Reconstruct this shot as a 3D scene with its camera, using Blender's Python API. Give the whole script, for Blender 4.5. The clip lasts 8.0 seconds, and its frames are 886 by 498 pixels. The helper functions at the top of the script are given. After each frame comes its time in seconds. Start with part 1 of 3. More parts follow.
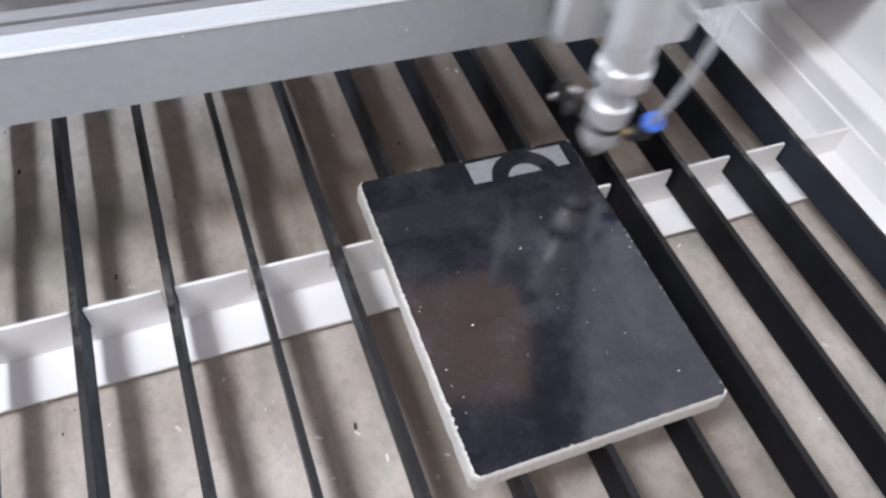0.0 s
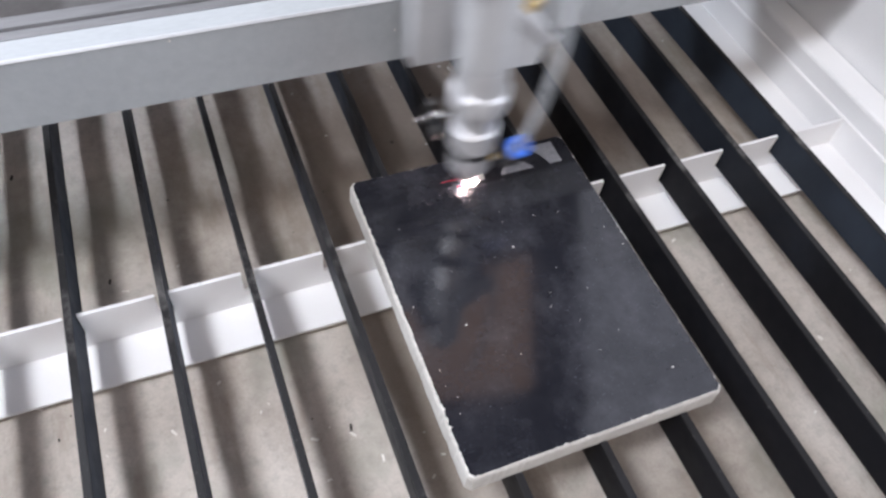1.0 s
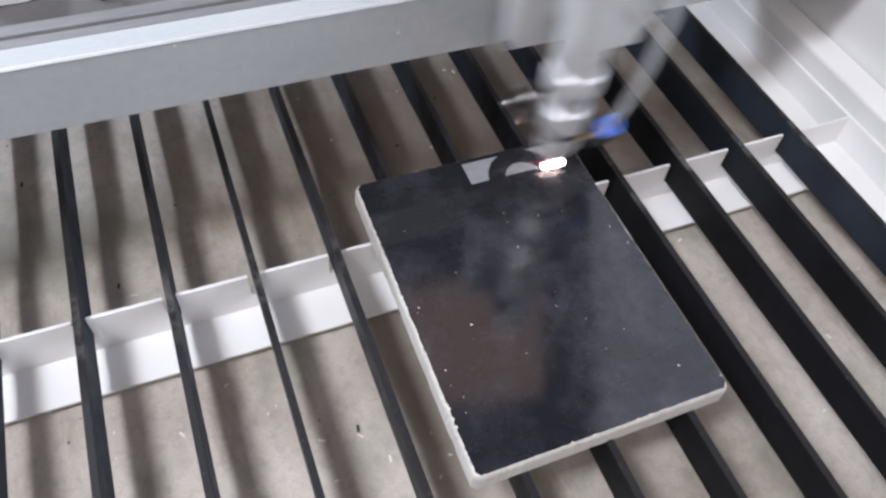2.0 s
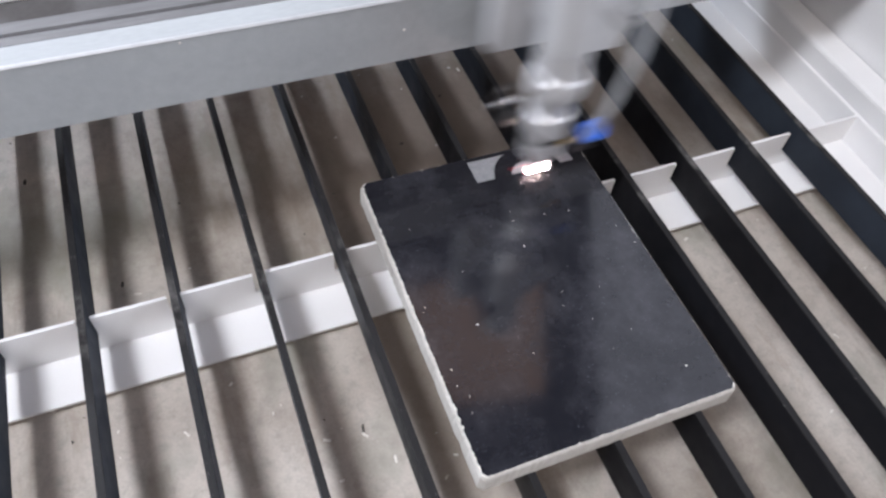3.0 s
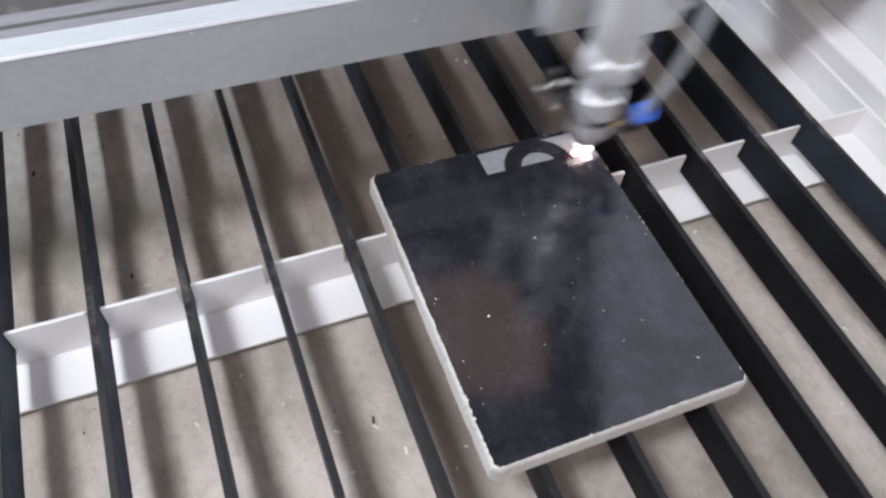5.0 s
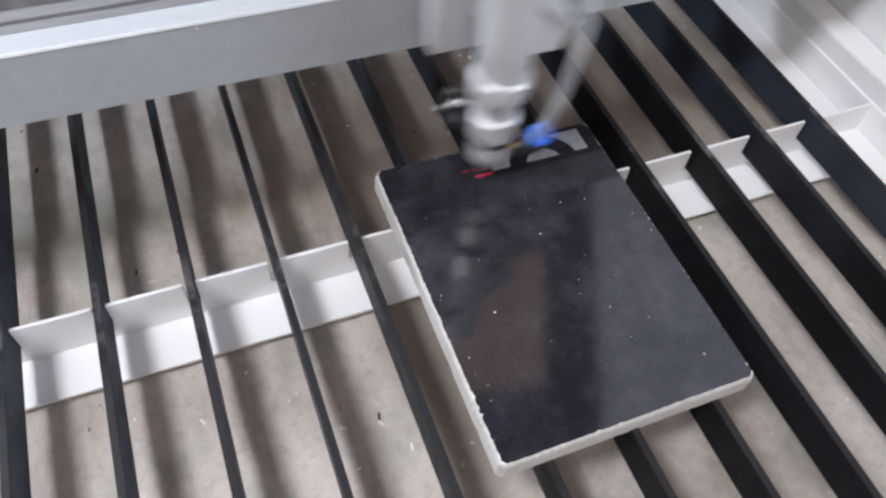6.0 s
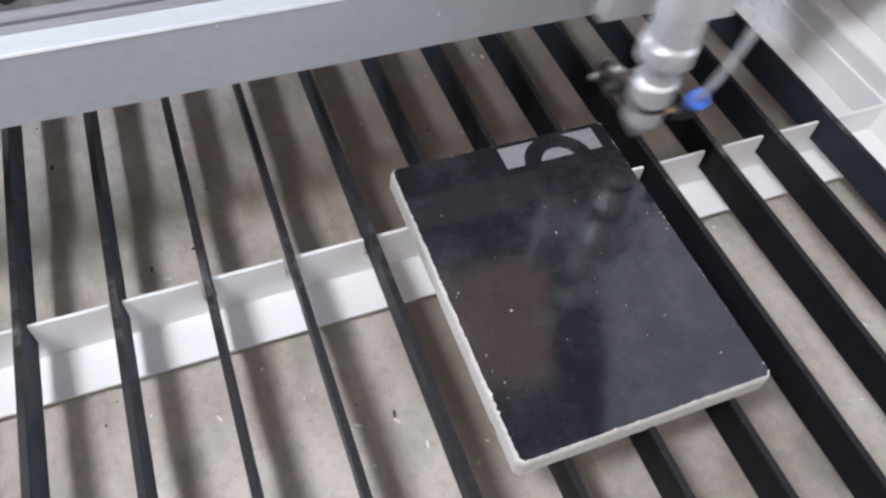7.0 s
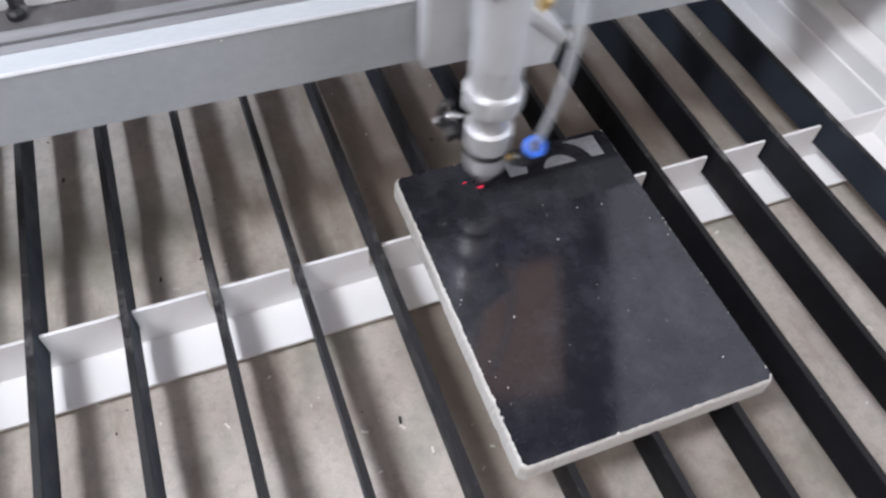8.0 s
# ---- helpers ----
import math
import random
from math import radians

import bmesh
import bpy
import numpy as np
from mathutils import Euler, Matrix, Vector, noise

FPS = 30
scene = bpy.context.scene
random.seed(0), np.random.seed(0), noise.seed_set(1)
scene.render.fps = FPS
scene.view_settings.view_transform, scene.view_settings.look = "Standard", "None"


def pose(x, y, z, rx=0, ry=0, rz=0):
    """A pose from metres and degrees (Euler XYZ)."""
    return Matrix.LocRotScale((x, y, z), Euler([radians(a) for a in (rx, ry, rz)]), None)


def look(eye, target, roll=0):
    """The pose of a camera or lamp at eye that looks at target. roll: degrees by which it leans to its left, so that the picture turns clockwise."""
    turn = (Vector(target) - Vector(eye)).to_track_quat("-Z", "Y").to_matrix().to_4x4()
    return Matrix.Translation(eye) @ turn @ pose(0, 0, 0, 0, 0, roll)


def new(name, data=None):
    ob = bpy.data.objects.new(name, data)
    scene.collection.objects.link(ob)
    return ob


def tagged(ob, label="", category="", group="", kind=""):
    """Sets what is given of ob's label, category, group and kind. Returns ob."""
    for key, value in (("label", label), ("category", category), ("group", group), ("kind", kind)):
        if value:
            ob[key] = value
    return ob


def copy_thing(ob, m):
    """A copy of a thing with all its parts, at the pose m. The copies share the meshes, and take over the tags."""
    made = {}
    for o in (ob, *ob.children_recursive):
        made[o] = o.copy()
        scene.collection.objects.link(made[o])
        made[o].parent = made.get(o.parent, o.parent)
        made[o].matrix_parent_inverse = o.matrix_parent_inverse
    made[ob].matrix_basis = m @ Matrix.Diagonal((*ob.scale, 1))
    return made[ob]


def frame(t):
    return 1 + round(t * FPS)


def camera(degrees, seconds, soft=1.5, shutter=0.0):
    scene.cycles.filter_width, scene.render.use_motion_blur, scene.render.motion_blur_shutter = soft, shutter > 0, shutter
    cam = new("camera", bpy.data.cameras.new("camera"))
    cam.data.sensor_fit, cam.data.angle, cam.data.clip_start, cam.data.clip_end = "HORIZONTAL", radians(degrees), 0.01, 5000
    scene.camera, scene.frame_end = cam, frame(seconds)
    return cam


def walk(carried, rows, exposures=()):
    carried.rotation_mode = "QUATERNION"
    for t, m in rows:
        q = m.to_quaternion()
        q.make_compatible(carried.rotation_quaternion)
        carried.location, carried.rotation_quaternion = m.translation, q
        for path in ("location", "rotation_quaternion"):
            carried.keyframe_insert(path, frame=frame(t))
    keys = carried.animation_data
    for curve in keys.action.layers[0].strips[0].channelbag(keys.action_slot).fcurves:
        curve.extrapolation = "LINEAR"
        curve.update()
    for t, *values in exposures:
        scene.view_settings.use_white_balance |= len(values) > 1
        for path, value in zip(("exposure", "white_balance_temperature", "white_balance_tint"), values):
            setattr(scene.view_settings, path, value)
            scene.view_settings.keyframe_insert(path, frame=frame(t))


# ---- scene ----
# The unit of height is the top of the slats: z = 0 there.
cam = camera(62.06, 8.0, soft=2.5, shutter=0.9)
PATH = [
    (0.0, (-0.1235, -0.1489, 0.2756), (-0.0256, 0.0371, -0.0043), 8.94),
    (0.5, (-0.1217, -0.1471, 0.2764), (-0.0259, 0.0383, -0.0046), 8.07),
    (1.0, (-0.1195, -0.1480, 0.2774), (-0.0226, 0.0358, -0.0043), 8.01),
    (1.5, (-0.1179, -0.1519, 0.2774), (-0.0239, 0.0362, -0.0024), 6.46),
    (3.0, (-0.1200, -0.1492, 0.2755), (-0.0272, 0.0381, -0.0052), 6.42),
    (3.5, (-0.1200, -0.1479, 0.2760), (-0.0260, 0.0390, -0.0046), 6.64),
    (4.0, (-0.1218, -0.1466, 0.2754), (-0.0274, 0.0395, -0.0056), 6.88),
    (4.5, (-0.1246, -0.1459, 0.2755), (-0.0315, 0.0406, -0.0056), 6.75),
    (5.0, (-0.1239, -0.1485, 0.2741), (-0.0324, 0.0371, -0.0082), 6.42),
    (6.5, (-0.1295, -0.1465, 0.2730), (-0.0382, 0.0376, -0.0103), 6.47),
    (7.0, (-0.1323, -0.1464, 0.2726), (-0.0420, 0.0386, -0.0105), 6.41),
    (7.5, (-0.1319, -0.1475, 0.2732), (-0.0428, 0.0388, -0.0094), 5.78),
    (8.0, (-0.1301, -0.1495, 0.2761), (-0.0438, 0.0399, -0.0052), 4.59),
]
walk(cam, [(t, look(eye, target, roll)) for t, eye, target, roll in PATH], [(0.0, 0.10, 5980, 13), (1.5, 0.08, 5980, 13), (3.0, 0.0, 5980, 13), (8.0, 0.0, 5980, 13)])

# ---- world and lights ----
# Dull daylight from the sky, two unseen lamps beside the bed and an added doorway fill across the shop.
world = bpy.data.worlds.new("sky")
scene.world = world
world.use_nodes = True
wn = world.node_tree
sky = wn.nodes.new("ShaderNodeTexSky")
sky.sky_type = "NISHITA"
sky.sun_disc = False
sky.sun_elevation, sky.sun_rotation = radians(50), radians(200)
sky.altitude, sky.air_density, sky.dust_density, sky.ozone_density = 0, 1.0, 6.0, 0.6
wn.links.new(sky.outputs[0], wn.nodes["Background"].inputs[0])
wn.nodes["Background"].inputs[1].default_value = 0.056


def area_light(name, size, energy, colour, eye, target):
    lamp = new(name, bpy.data.lights.new(name, "AREA"))
    lamp.data.shape, lamp.data.size, lamp.data.size_y = "RECTANGLE", *size
    lamp.data.energy, lamp.data.color = energy, colour
    lamp.matrix_world = look(eye, target)
    return lamp


# Unseen sources: the lamps are placed to fit the shadows, the doorway is added fill.
LAMP_AT, SMALL_LAMP_AT, DOOR_AT = (-0.61, -0.09, 1.00), (-0.615, 0.66, 0.75), (2.98, -1.35, 1.50)
area_light("work_light", (0.22, 0.22), 10.0, (1.0, 0.985, 0.965), LAMP_AT, (0.0, 0.05, 0))
area_light("added_rear_light", (0.12, 0.12), 6.6, (0.96, 0.98, 1.0), SMALL_LAMP_AT, (0, 0.1, 0))
area_light("side_fill_light", (2.4, 1.8), 86.0, (0.94, 0.97, 1.0), DOOR_AT, (0, 0.1, 0))


# ---- materials ----
def material(name):
    m = bpy.data.materials.new(name)
    m.use_nodes = True
    return m, m.node_tree.nodes, m.node_tree.links, m.node_tree.nodes["Principled BSDF"]


def coords(nodes, links, scale=(1, 1, 1)):
    tc, mp = nodes.new("ShaderNodeTexCoord"), nodes.new("ShaderNodeMapping")
    mp.inputs["Scale"].default_value = scale
    links.new(tc.outputs["Object"], mp.inputs["Vector"])
    return mp.outputs["Vector"]


def noise_tex(nodes, links, vector, scale, detail=4.0, rough=0.55):
    n = nodes.new("ShaderNodeTexNoise")
    n.inputs["Scale"].default_value, n.inputs["Detail"].default_value = scale, detail
    n.inputs["Roughness"].default_value = rough
    links.new(vector, n.inputs["Vector"])
    return n.outputs["Fac"]


def ramp(nodes, links, fac, stops):
    r = nodes.new("ShaderNodeValToRGB")
    el = r.color_ramp.elements
    while len(el) < len(stops):
        el.new(0.5)
    for e, (p, c) in zip(el, stops):
        e.position = p
        e.color = (*c, 1) if isinstance(c, tuple) else (c, c, c, 1)
    links.new(fac, r.inputs["Fac"])
    return r.outputs["Color"]


def mix(nodes, links, kind, fac, a, b):
    m = nodes.new("ShaderNodeMix")
    m.data_type, m.blend_type = "RGBA", kind
    for value, slot in ((fac, m.inputs["Factor"]), (a, m.inputs["A"]), (b, m.inputs["B"])):
        if isinstance(value, (int, float)):
            slot.default_value = value if slot.type == "VALUE" else (value, value, value, 1)
        elif isinstance(value, tuple):
            slot.default_value = (*value, 1)
        else:
            links.new(value, slot)
    return [o for o in m.outputs if o.type == "RGBA"][0]


def bump(nodes, links, bsdf, fac, strength, distance):
    b = nodes.new("ShaderNodeBump")
    b.inputs["Strength"].default_value, b.inputs["Distance"].default_value = strength, distance
    links.new(fac, b.inputs["Height"])
    links.new(b.outputs["Normal"], bsdf.inputs["Normal"])


def surface(name, dark, light, rough=(0.4, 0.6), metal=0.0, big=20.0, fine=400.0, stretch=(1, 1, 1), relief=0.00005, strength=0.3, gloss=0.5):
    """Two scales of variation in colour, one in roughness, and a fine relief."""
    m, nodes, links, bsdf = material(name)
    v = coords(nodes, links, stretch)
    a, b = noise_tex(nodes, links, v, big), noise_tex(nodes, links, v, fine, 3.0)
    both = mix(nodes, links, "MIX", 0.4, a, b)
    links.new(ramp(nodes, links, both, [(0.3, dark), (0.7, light)]), bsdf.inputs["Base Color"])
    r = nodes.new("ShaderNodeMapRange")
    r.inputs["To Min"].default_value, r.inputs["To Max"].default_value = rough
    links.new(a, r.inputs["Value"])
    links.new(r.outputs[0], bsdf.inputs["Roughness"])
    bsdf.inputs["Metallic"].default_value = metal
    bsdf.inputs["Specular IOR Level"].default_value = gloss
    bump(nodes, links, bsdf, b, strength, relief)
    return m


def slat_material():
    m, nodes, links, bsdf = material("black_slat")
    v = coords(nodes, links)
    a = noise_tex(nodes, links, v, 25.0)
    base = ramp(nodes, links, a, [(0.3, (0.023, 0.0295, 0.041)), (0.7, (0.037, 0.046, 0.061))])
    # near-black shade painted over the blue-black coat round the tile's front right
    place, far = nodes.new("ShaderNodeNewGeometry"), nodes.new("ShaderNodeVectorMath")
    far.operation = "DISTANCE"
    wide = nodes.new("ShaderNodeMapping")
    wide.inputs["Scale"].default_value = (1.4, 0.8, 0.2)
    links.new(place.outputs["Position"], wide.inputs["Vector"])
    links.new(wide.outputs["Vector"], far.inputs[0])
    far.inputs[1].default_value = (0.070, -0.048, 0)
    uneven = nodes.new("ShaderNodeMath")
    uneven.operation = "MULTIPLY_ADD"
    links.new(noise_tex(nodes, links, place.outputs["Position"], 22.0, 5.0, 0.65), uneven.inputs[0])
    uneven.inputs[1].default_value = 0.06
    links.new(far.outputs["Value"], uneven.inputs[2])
    soot_shade = ramp(nodes, links, uneven.outputs[0], [(0.175, 0.9), (0.255, 0.0)])
    base = mix(nodes, links, "MIX", soot_shade, base, (0.0052, 0.0048, 0.0060))
    # bare metal scratches along the worn top edge
    vs = coords(nodes, links, (520.0, 190.0, 90.0))
    s = noise_tex(nodes, links, vs, 1.0, 5.0, 0.7)
    worn = ramp(nodes, links, s, [(0.63, 0.0), (0.70, 0.9)])
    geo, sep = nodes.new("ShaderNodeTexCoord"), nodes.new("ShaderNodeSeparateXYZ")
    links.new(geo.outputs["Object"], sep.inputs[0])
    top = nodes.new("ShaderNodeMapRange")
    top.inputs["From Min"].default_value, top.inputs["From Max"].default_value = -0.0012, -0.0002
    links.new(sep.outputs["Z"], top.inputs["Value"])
    # grey dust caked on where the slat lies in the angle bar
    band = nodes.new("ShaderNodeMapRange")
    band.inputs["From Min"].default_value, band.inputs["From Max"].default_value = 0.024, 0.010
    off = nodes.new("ShaderNodeMath")
    off.operation = "SUBTRACT"
    links.new(sep.outputs["Y"], off.inputs[0])
    off.inputs[1].default_value = 0.046
    size = nodes.new("ShaderNodeMath")
    size.operation = "ABSOLUTE"
    links.new(off.outputs[0], size.inputs[0])
    links.new(size.outputs[0], band.inputs["Value"])
    caked = ramp(nodes, links, noise_tex(nodes, links, place.outputs["Position"], 70.0, 5.0, 0.7), [(0.44, 0.0), (0.66, 0.75)])
    caked = mix(nodes, links, "MULTIPLY", 1.0, caked, band.outputs[0])
    # one dark grey tone along the top edge
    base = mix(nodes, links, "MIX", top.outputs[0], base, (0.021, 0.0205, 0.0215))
    base = mix(nodes, links, "MIX", mix(nodes, links, "MULTIPLY", 1.0, caked, top.outputs[0]), base, (0.17, 0.165, 0.16))
    mask = mix(nodes, links, "MULTIPLY", 1.0, worn, top.outputs[0])
    links.new(mix(nodes, links, "MIX", mask, base, (0.20, 0.195, 0.19)), bsdf.inputs["Base Color"])
    r = noise_tex(nodes, links, v, 90.0)
    links.new(ramp(nodes, links, r, [(0.3, 0.42), (0.7, 0.6)]), bsdf.inputs["Roughness"])
    bsdf.inputs["Specular IOR Level"].default_value = 0.16
    bump(nodes, links, bsdf, noise_tex(nodes, links, v, 900.0), 0.15, 0.00005)
    return m


def tray_material():
    m, nodes, links, bsdf = material("dusty_tray")
    v = coords(nodes, links)
    a = noise_tex(nodes, links, v, 14.0, 6.0, 0.6)
    b = noise_tex(nodes, links, v, 160.0, 5.0, 0.7)
    base = ramp(nodes, links, a, [(0.28, (0.33, 0.285, 0.24)), (0.45, (0.46, 0.415, 0.365)), (0.72, (0.58, 0.54, 0.485))])
    grain = ramp(nodes, links, b, [(0.28, 0.62), (0.52, 1.0)])
    base = mix(nodes, links, "MULTIPLY", 0.6, base, grain)
    fine = ramp(nodes, links, noise_tex(nodes, links, v, 700.0, 2.0), [(0.35, 0.80), (0.60, 1.0)])
    base = mix(nodes, links, "MULTIPLY", 0.4, base, fine)
    # greenish grey old stains and brown scorch smears
    c = noise_tex(nodes, links, coords(nodes, links, (1, 0.6, 1)), 26.0, 4.0)
    stain = ramp(nodes, links, c, [(0.54, 0.0), (0.68, 0.75)])
    base = mix(nodes, links, "MIX", stain, base, (0.27, 0.265, 0.22))
    d = noise_tex(nodes, links, coords(nodes, links, (1.6, 0.35, 1)), 34.0, 5.0, 0.65)
    scorch = ramp(nodes, links, d, [(0.52, 0.0), (0.72, 0.65)])
    base = mix(nodes, links, "MIX", scorch, base, (0.24, 0.185, 0.14))
    # brown soot round the working spot, widened to paint in shade behind the tile
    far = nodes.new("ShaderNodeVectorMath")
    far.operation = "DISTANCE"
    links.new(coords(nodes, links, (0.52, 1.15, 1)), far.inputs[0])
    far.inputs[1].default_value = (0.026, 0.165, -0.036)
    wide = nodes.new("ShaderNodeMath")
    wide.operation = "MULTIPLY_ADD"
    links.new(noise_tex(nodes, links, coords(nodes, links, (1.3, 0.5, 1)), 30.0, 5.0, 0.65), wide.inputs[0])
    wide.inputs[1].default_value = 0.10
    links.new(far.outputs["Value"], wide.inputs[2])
    soot_shade = ramp(nodes, links, wide.outputs[0], [(0.10, 0.80), (0.175, 0.0)])
    base = mix(nodes, links, "MIX", soot_shade, base, (0.155, 0.115, 0.088))
    # a darker greenish grey patch at the rear left
    patch_far = nodes.new("ShaderNodeVectorMath")
    patch_far.operation = "DISTANCE"
    links.new(coords(nodes, links, (0.55, 1.0, 1)), patch_far.inputs[0])
    patch_far.inputs[1].default_value = (-0.112, 0.128, -0.036)
    ragged_rim = nodes.new("ShaderNodeMath")
    ragged_rim.operation = "MULTIPLY_ADD"
    links.new(a, ragged_rim.inputs[0])
    ragged_rim.inputs[1].default_value = 0.05
    links.new(patch_far.outputs["Value"], ragged_rim.inputs[2])
    patch_mask = ramp(nodes, links, ragged_rim.outputs[0], [(0.040, 0.62), (0.068, 0.0)])
    base = mix(nodes, links, "MIX", patch_mask, base, (0.175, 0.17, 0.14))
    # the tile's shade, painted brown into the tray along its left edge
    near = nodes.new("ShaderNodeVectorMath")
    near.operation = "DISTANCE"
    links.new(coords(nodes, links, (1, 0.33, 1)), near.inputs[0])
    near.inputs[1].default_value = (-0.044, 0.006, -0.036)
    tile_shade = ramp(nodes, links, near.outputs["Value"], [(0.020, 0.62), (0.038, 0.0)])
    base = mix(nodes, links, "MIX", tile_shade, base, (0.155, 0.115, 0.088))
    links.new(base, bsdf.inputs["Base Color"])
    bsdf.inputs["Roughness"].default_value = 0.62
    bump(nodes, links, bsdf, b, 0.35, 0.0002)
    return m


def glaze_material():
    m, nodes, links, bsdf = material("black_glaze")
    v = coords(nodes, links)
    a = noise_tex(nodes, links, v, 35.0, 6.0, 0.7)
    b = noise_tex(nodes, links, v, 1500.0, 3.0)
    film = ramp(nodes, links, a, [(0.34, (0.0105, 0.0108, 0.0145)), (0.52, (0.0190, 0.0192, 0.0240)), (0.76, (0.044, 0.044, 0.052))])
    # wiping marks and hairline scratches
    wipe = noise_tex(nodes, links, coords(nodes, links, (9.0, 120.0, 1.0)), 3.0, 5.0, 0.7)
    film = mix(nodes, links, "ADD", ramp(nodes, links, wipe, [(0.58, 0.0), (0.80, 0.10)]), film, (0.10, 0.105, 0.12))
    vor = nodes.new("ShaderNodeTexVoronoi")
    vor.inputs["Scale"].default_value = 620.0
    links.new(v, vor.inputs["Vector"])
    dust = ramp(nodes, links, vor.outputs["Distance"], [(0.05, 1.0), (0.16, 0.0)])
    thin = ramp(nodes, links, noise_tex(nodes, links, v, 60.0, 4.0), [(0.40, 0.0), (0.60, 0.9)])
    dust = mix(nodes, links, "MULTIPLY", 1.0, dust, thin)
    links.new(mix(nodes, links, "MIX", dust, film, (0.12, 0.135, 0.16)), bsdf.inputs["Base Color"])
    links.new(ramp(nodes, links, a, [(0.35, 0.06), (0.8, 0.13)]), bsdf.inputs["Roughness"])
    bsdf.inputs["IOR"].default_value = 1.58
    bump(nodes, links, bsdf, b, 0.03, 0.00003)
    return m


def glow(name, colour, strength):
    m, nodes, links, bsdf = material(name)
    bsdf.inputs["Base Color"].default_value = (*colour, 1)
    bsdf.inputs["Emission Color"].default_value = (*colour, 1)
    bsdf.inputs["Emission Strength"].default_value = strength
    return m


def clear_hose():
    m, nodes, links, bsdf = material("milky_hose")
    v = coords(nodes, links, (1, 1, 0.4))
    a = noise_tex(nodes, links, v, 120.0)
    links.new(ramp(nodes, links, a, [(0.3, (0.62, 0.64, 0.65)), (0.7, (0.86, 0.88, 0.90))]), bsdf.inputs["Base Color"])
    bsdf.inputs["Roughness"].default_value = 0.12
    bsdf.inputs["Specular IOR Level"].default_value = 0.9
    clear, milk = nodes.new("ShaderNodeBsdfTransparent"), nodes.new("ShaderNodeBsdfTranslucent")
    milk.inputs["Color"].default_value = (0.92, 0.93, 0.94, 1)
    body, wall = nodes.new("ShaderNodeMixShader"), nodes.new("ShaderNodeMixShader")
    body.inputs[0].default_value, wall.inputs[0].default_value = 0.5, 0.30
    links.new(bsdf.outputs[0], body.inputs[1])
    links.new(milk.outputs[0], body.inputs[2])
    links.new(clear.outputs[0], wall.inputs[1])
    links.new(body.outputs[0], wall.inputs[2])
    links.new(wall.outputs[0], nodes["Material Output"].inputs["Surface"])
    return m


# Emission stands in for the bright areas that the tile reflects.
def glow_sheet(name, dark, light, strength):
    m, nodes, links, bsdf = material(name)
    v = coords(nodes, links)
    tint = ramp(nodes, links, noise_tex(nodes, links, v, 4.0), [(0.3, dark), (0.7, light)])
    links.new(tint, bsdf.inputs["Base Color"])
    links.new(tint, bsdf.inputs["Emission Color"])
    bsdf.inputs["Emission Strength"].default_value = strength
    return m


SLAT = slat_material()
TRAY = tray_material()
GLAZE = glaze_material()
BISCUIT = surface("tile_biscuit", (0.57, 0.545, 0.50), (0.72, 0.70, 0.655), (0.7, 0.9), big=120.0, fine=900.0, relief=0.0003, strength=0.5)
ENGRAVED = surface("engraved_glaze", (0.18, 0.18, 0.195), (0.31, 0.31, 0.325), (0.75, 0.9), big=500.0, fine=2500.0, relief=0.0001)
WHITE = surface("white_powder_coat", (0.79, 0.79, 0.79), (0.85, 0.85, 0.85), (0.35, 0.5), big=18.0, fine=1200.0, relief=0.00003, strength=0.2)
ALU = surface("brushed_aluminium", (0.365, 0.385, 0.398), (0.445, 0.468, 0.48), (0.58, 0.72), metal=0.1, big=22.0, fine=700.0, stretch=(0.35, 1, 0.35), relief=0.00002, gloss=0.12)
GLINT_EDGE = surface("glint_edge_aluminium", (0.46, 0.475, 0.49), (0.60, 0.615, 0.63), (0.45, 0.6), metal=0.3, big=22.0, fine=300.0, stretch=(0.35, 1, 1), relief=0.00002)
DULL = surface("dull_aluminium", (0.16, 0.16, 0.165), (0.27, 0.27, 0.275), (0.45, 0.65), metal=0.3, big=35.0, fine=500.0, stretch=(0.12, 1, 1), relief=0.00005, gloss=0.2)
MACHINED = surface("machined_aluminium", (0.60, 0.60, 0.61), (0.70, 0.70, 0.71), (0.34, 0.46), metal=0.4, big=60.0, fine=900.0, relief=0.000003)
MILLED = surface("anodised_mount", (0.50, 0.505, 0.515), (0.58, 0.585, 0.595), (0.50, 0.65), metal=0.15, big=60.0, fine=900.0, relief=0.00002)
BLACK = surface("black_plastic", (0.012, 0.012, 0.014), (0.03, 0.03, 0.032), (0.35, 0.5), big=80.0)
RUBBER = surface("dark_rail", (0.05, 0.05, 0.055), (0.10, 0.10, 0.105), (0.4, 0.6), big=40.0, stretch=(0.1, 1, 1))
CHROME = surface("chrome", (0.86, 0.86, 0.86), (0.95, 0.95, 0.95), (0.20, 0.30), metal=1.0, big=80.0)
BRASS = surface("brass", (0.60, 0.44, 0.18), (0.75, 0.57, 0.27), (0.25, 0.35), metal=1.0, big=80.0)
GUNMETAL = surface("gunmetal", (0.10, 0.10, 0.105), (0.20, 0.195, 0.19), (0.25, 0.4), metal=0.8, big=80.0)
BLUE = surface("blue_plastic", (0.045, 0.15, 0.66), (0.07, 0.21, 0.80), (0.3, 0.4), big=80.0)
HOSE = clear_hose()
SPARK = glow("spark", (1.0, 0.74, 0.64), 420.0)
RED = glow("red_laser", (1.0, 0.02, 0.07), 0.7)
CHIP_DARK = surface("dark_chip", (0.02, 0.018, 0.016), (0.05, 0.045, 0.04), (0.7, 0.9))
CHIP_PALE = surface("pale_chip", (0.6, 0.57, 0.52), (0.8, 0.78, 0.74), (0.7, 0.9))
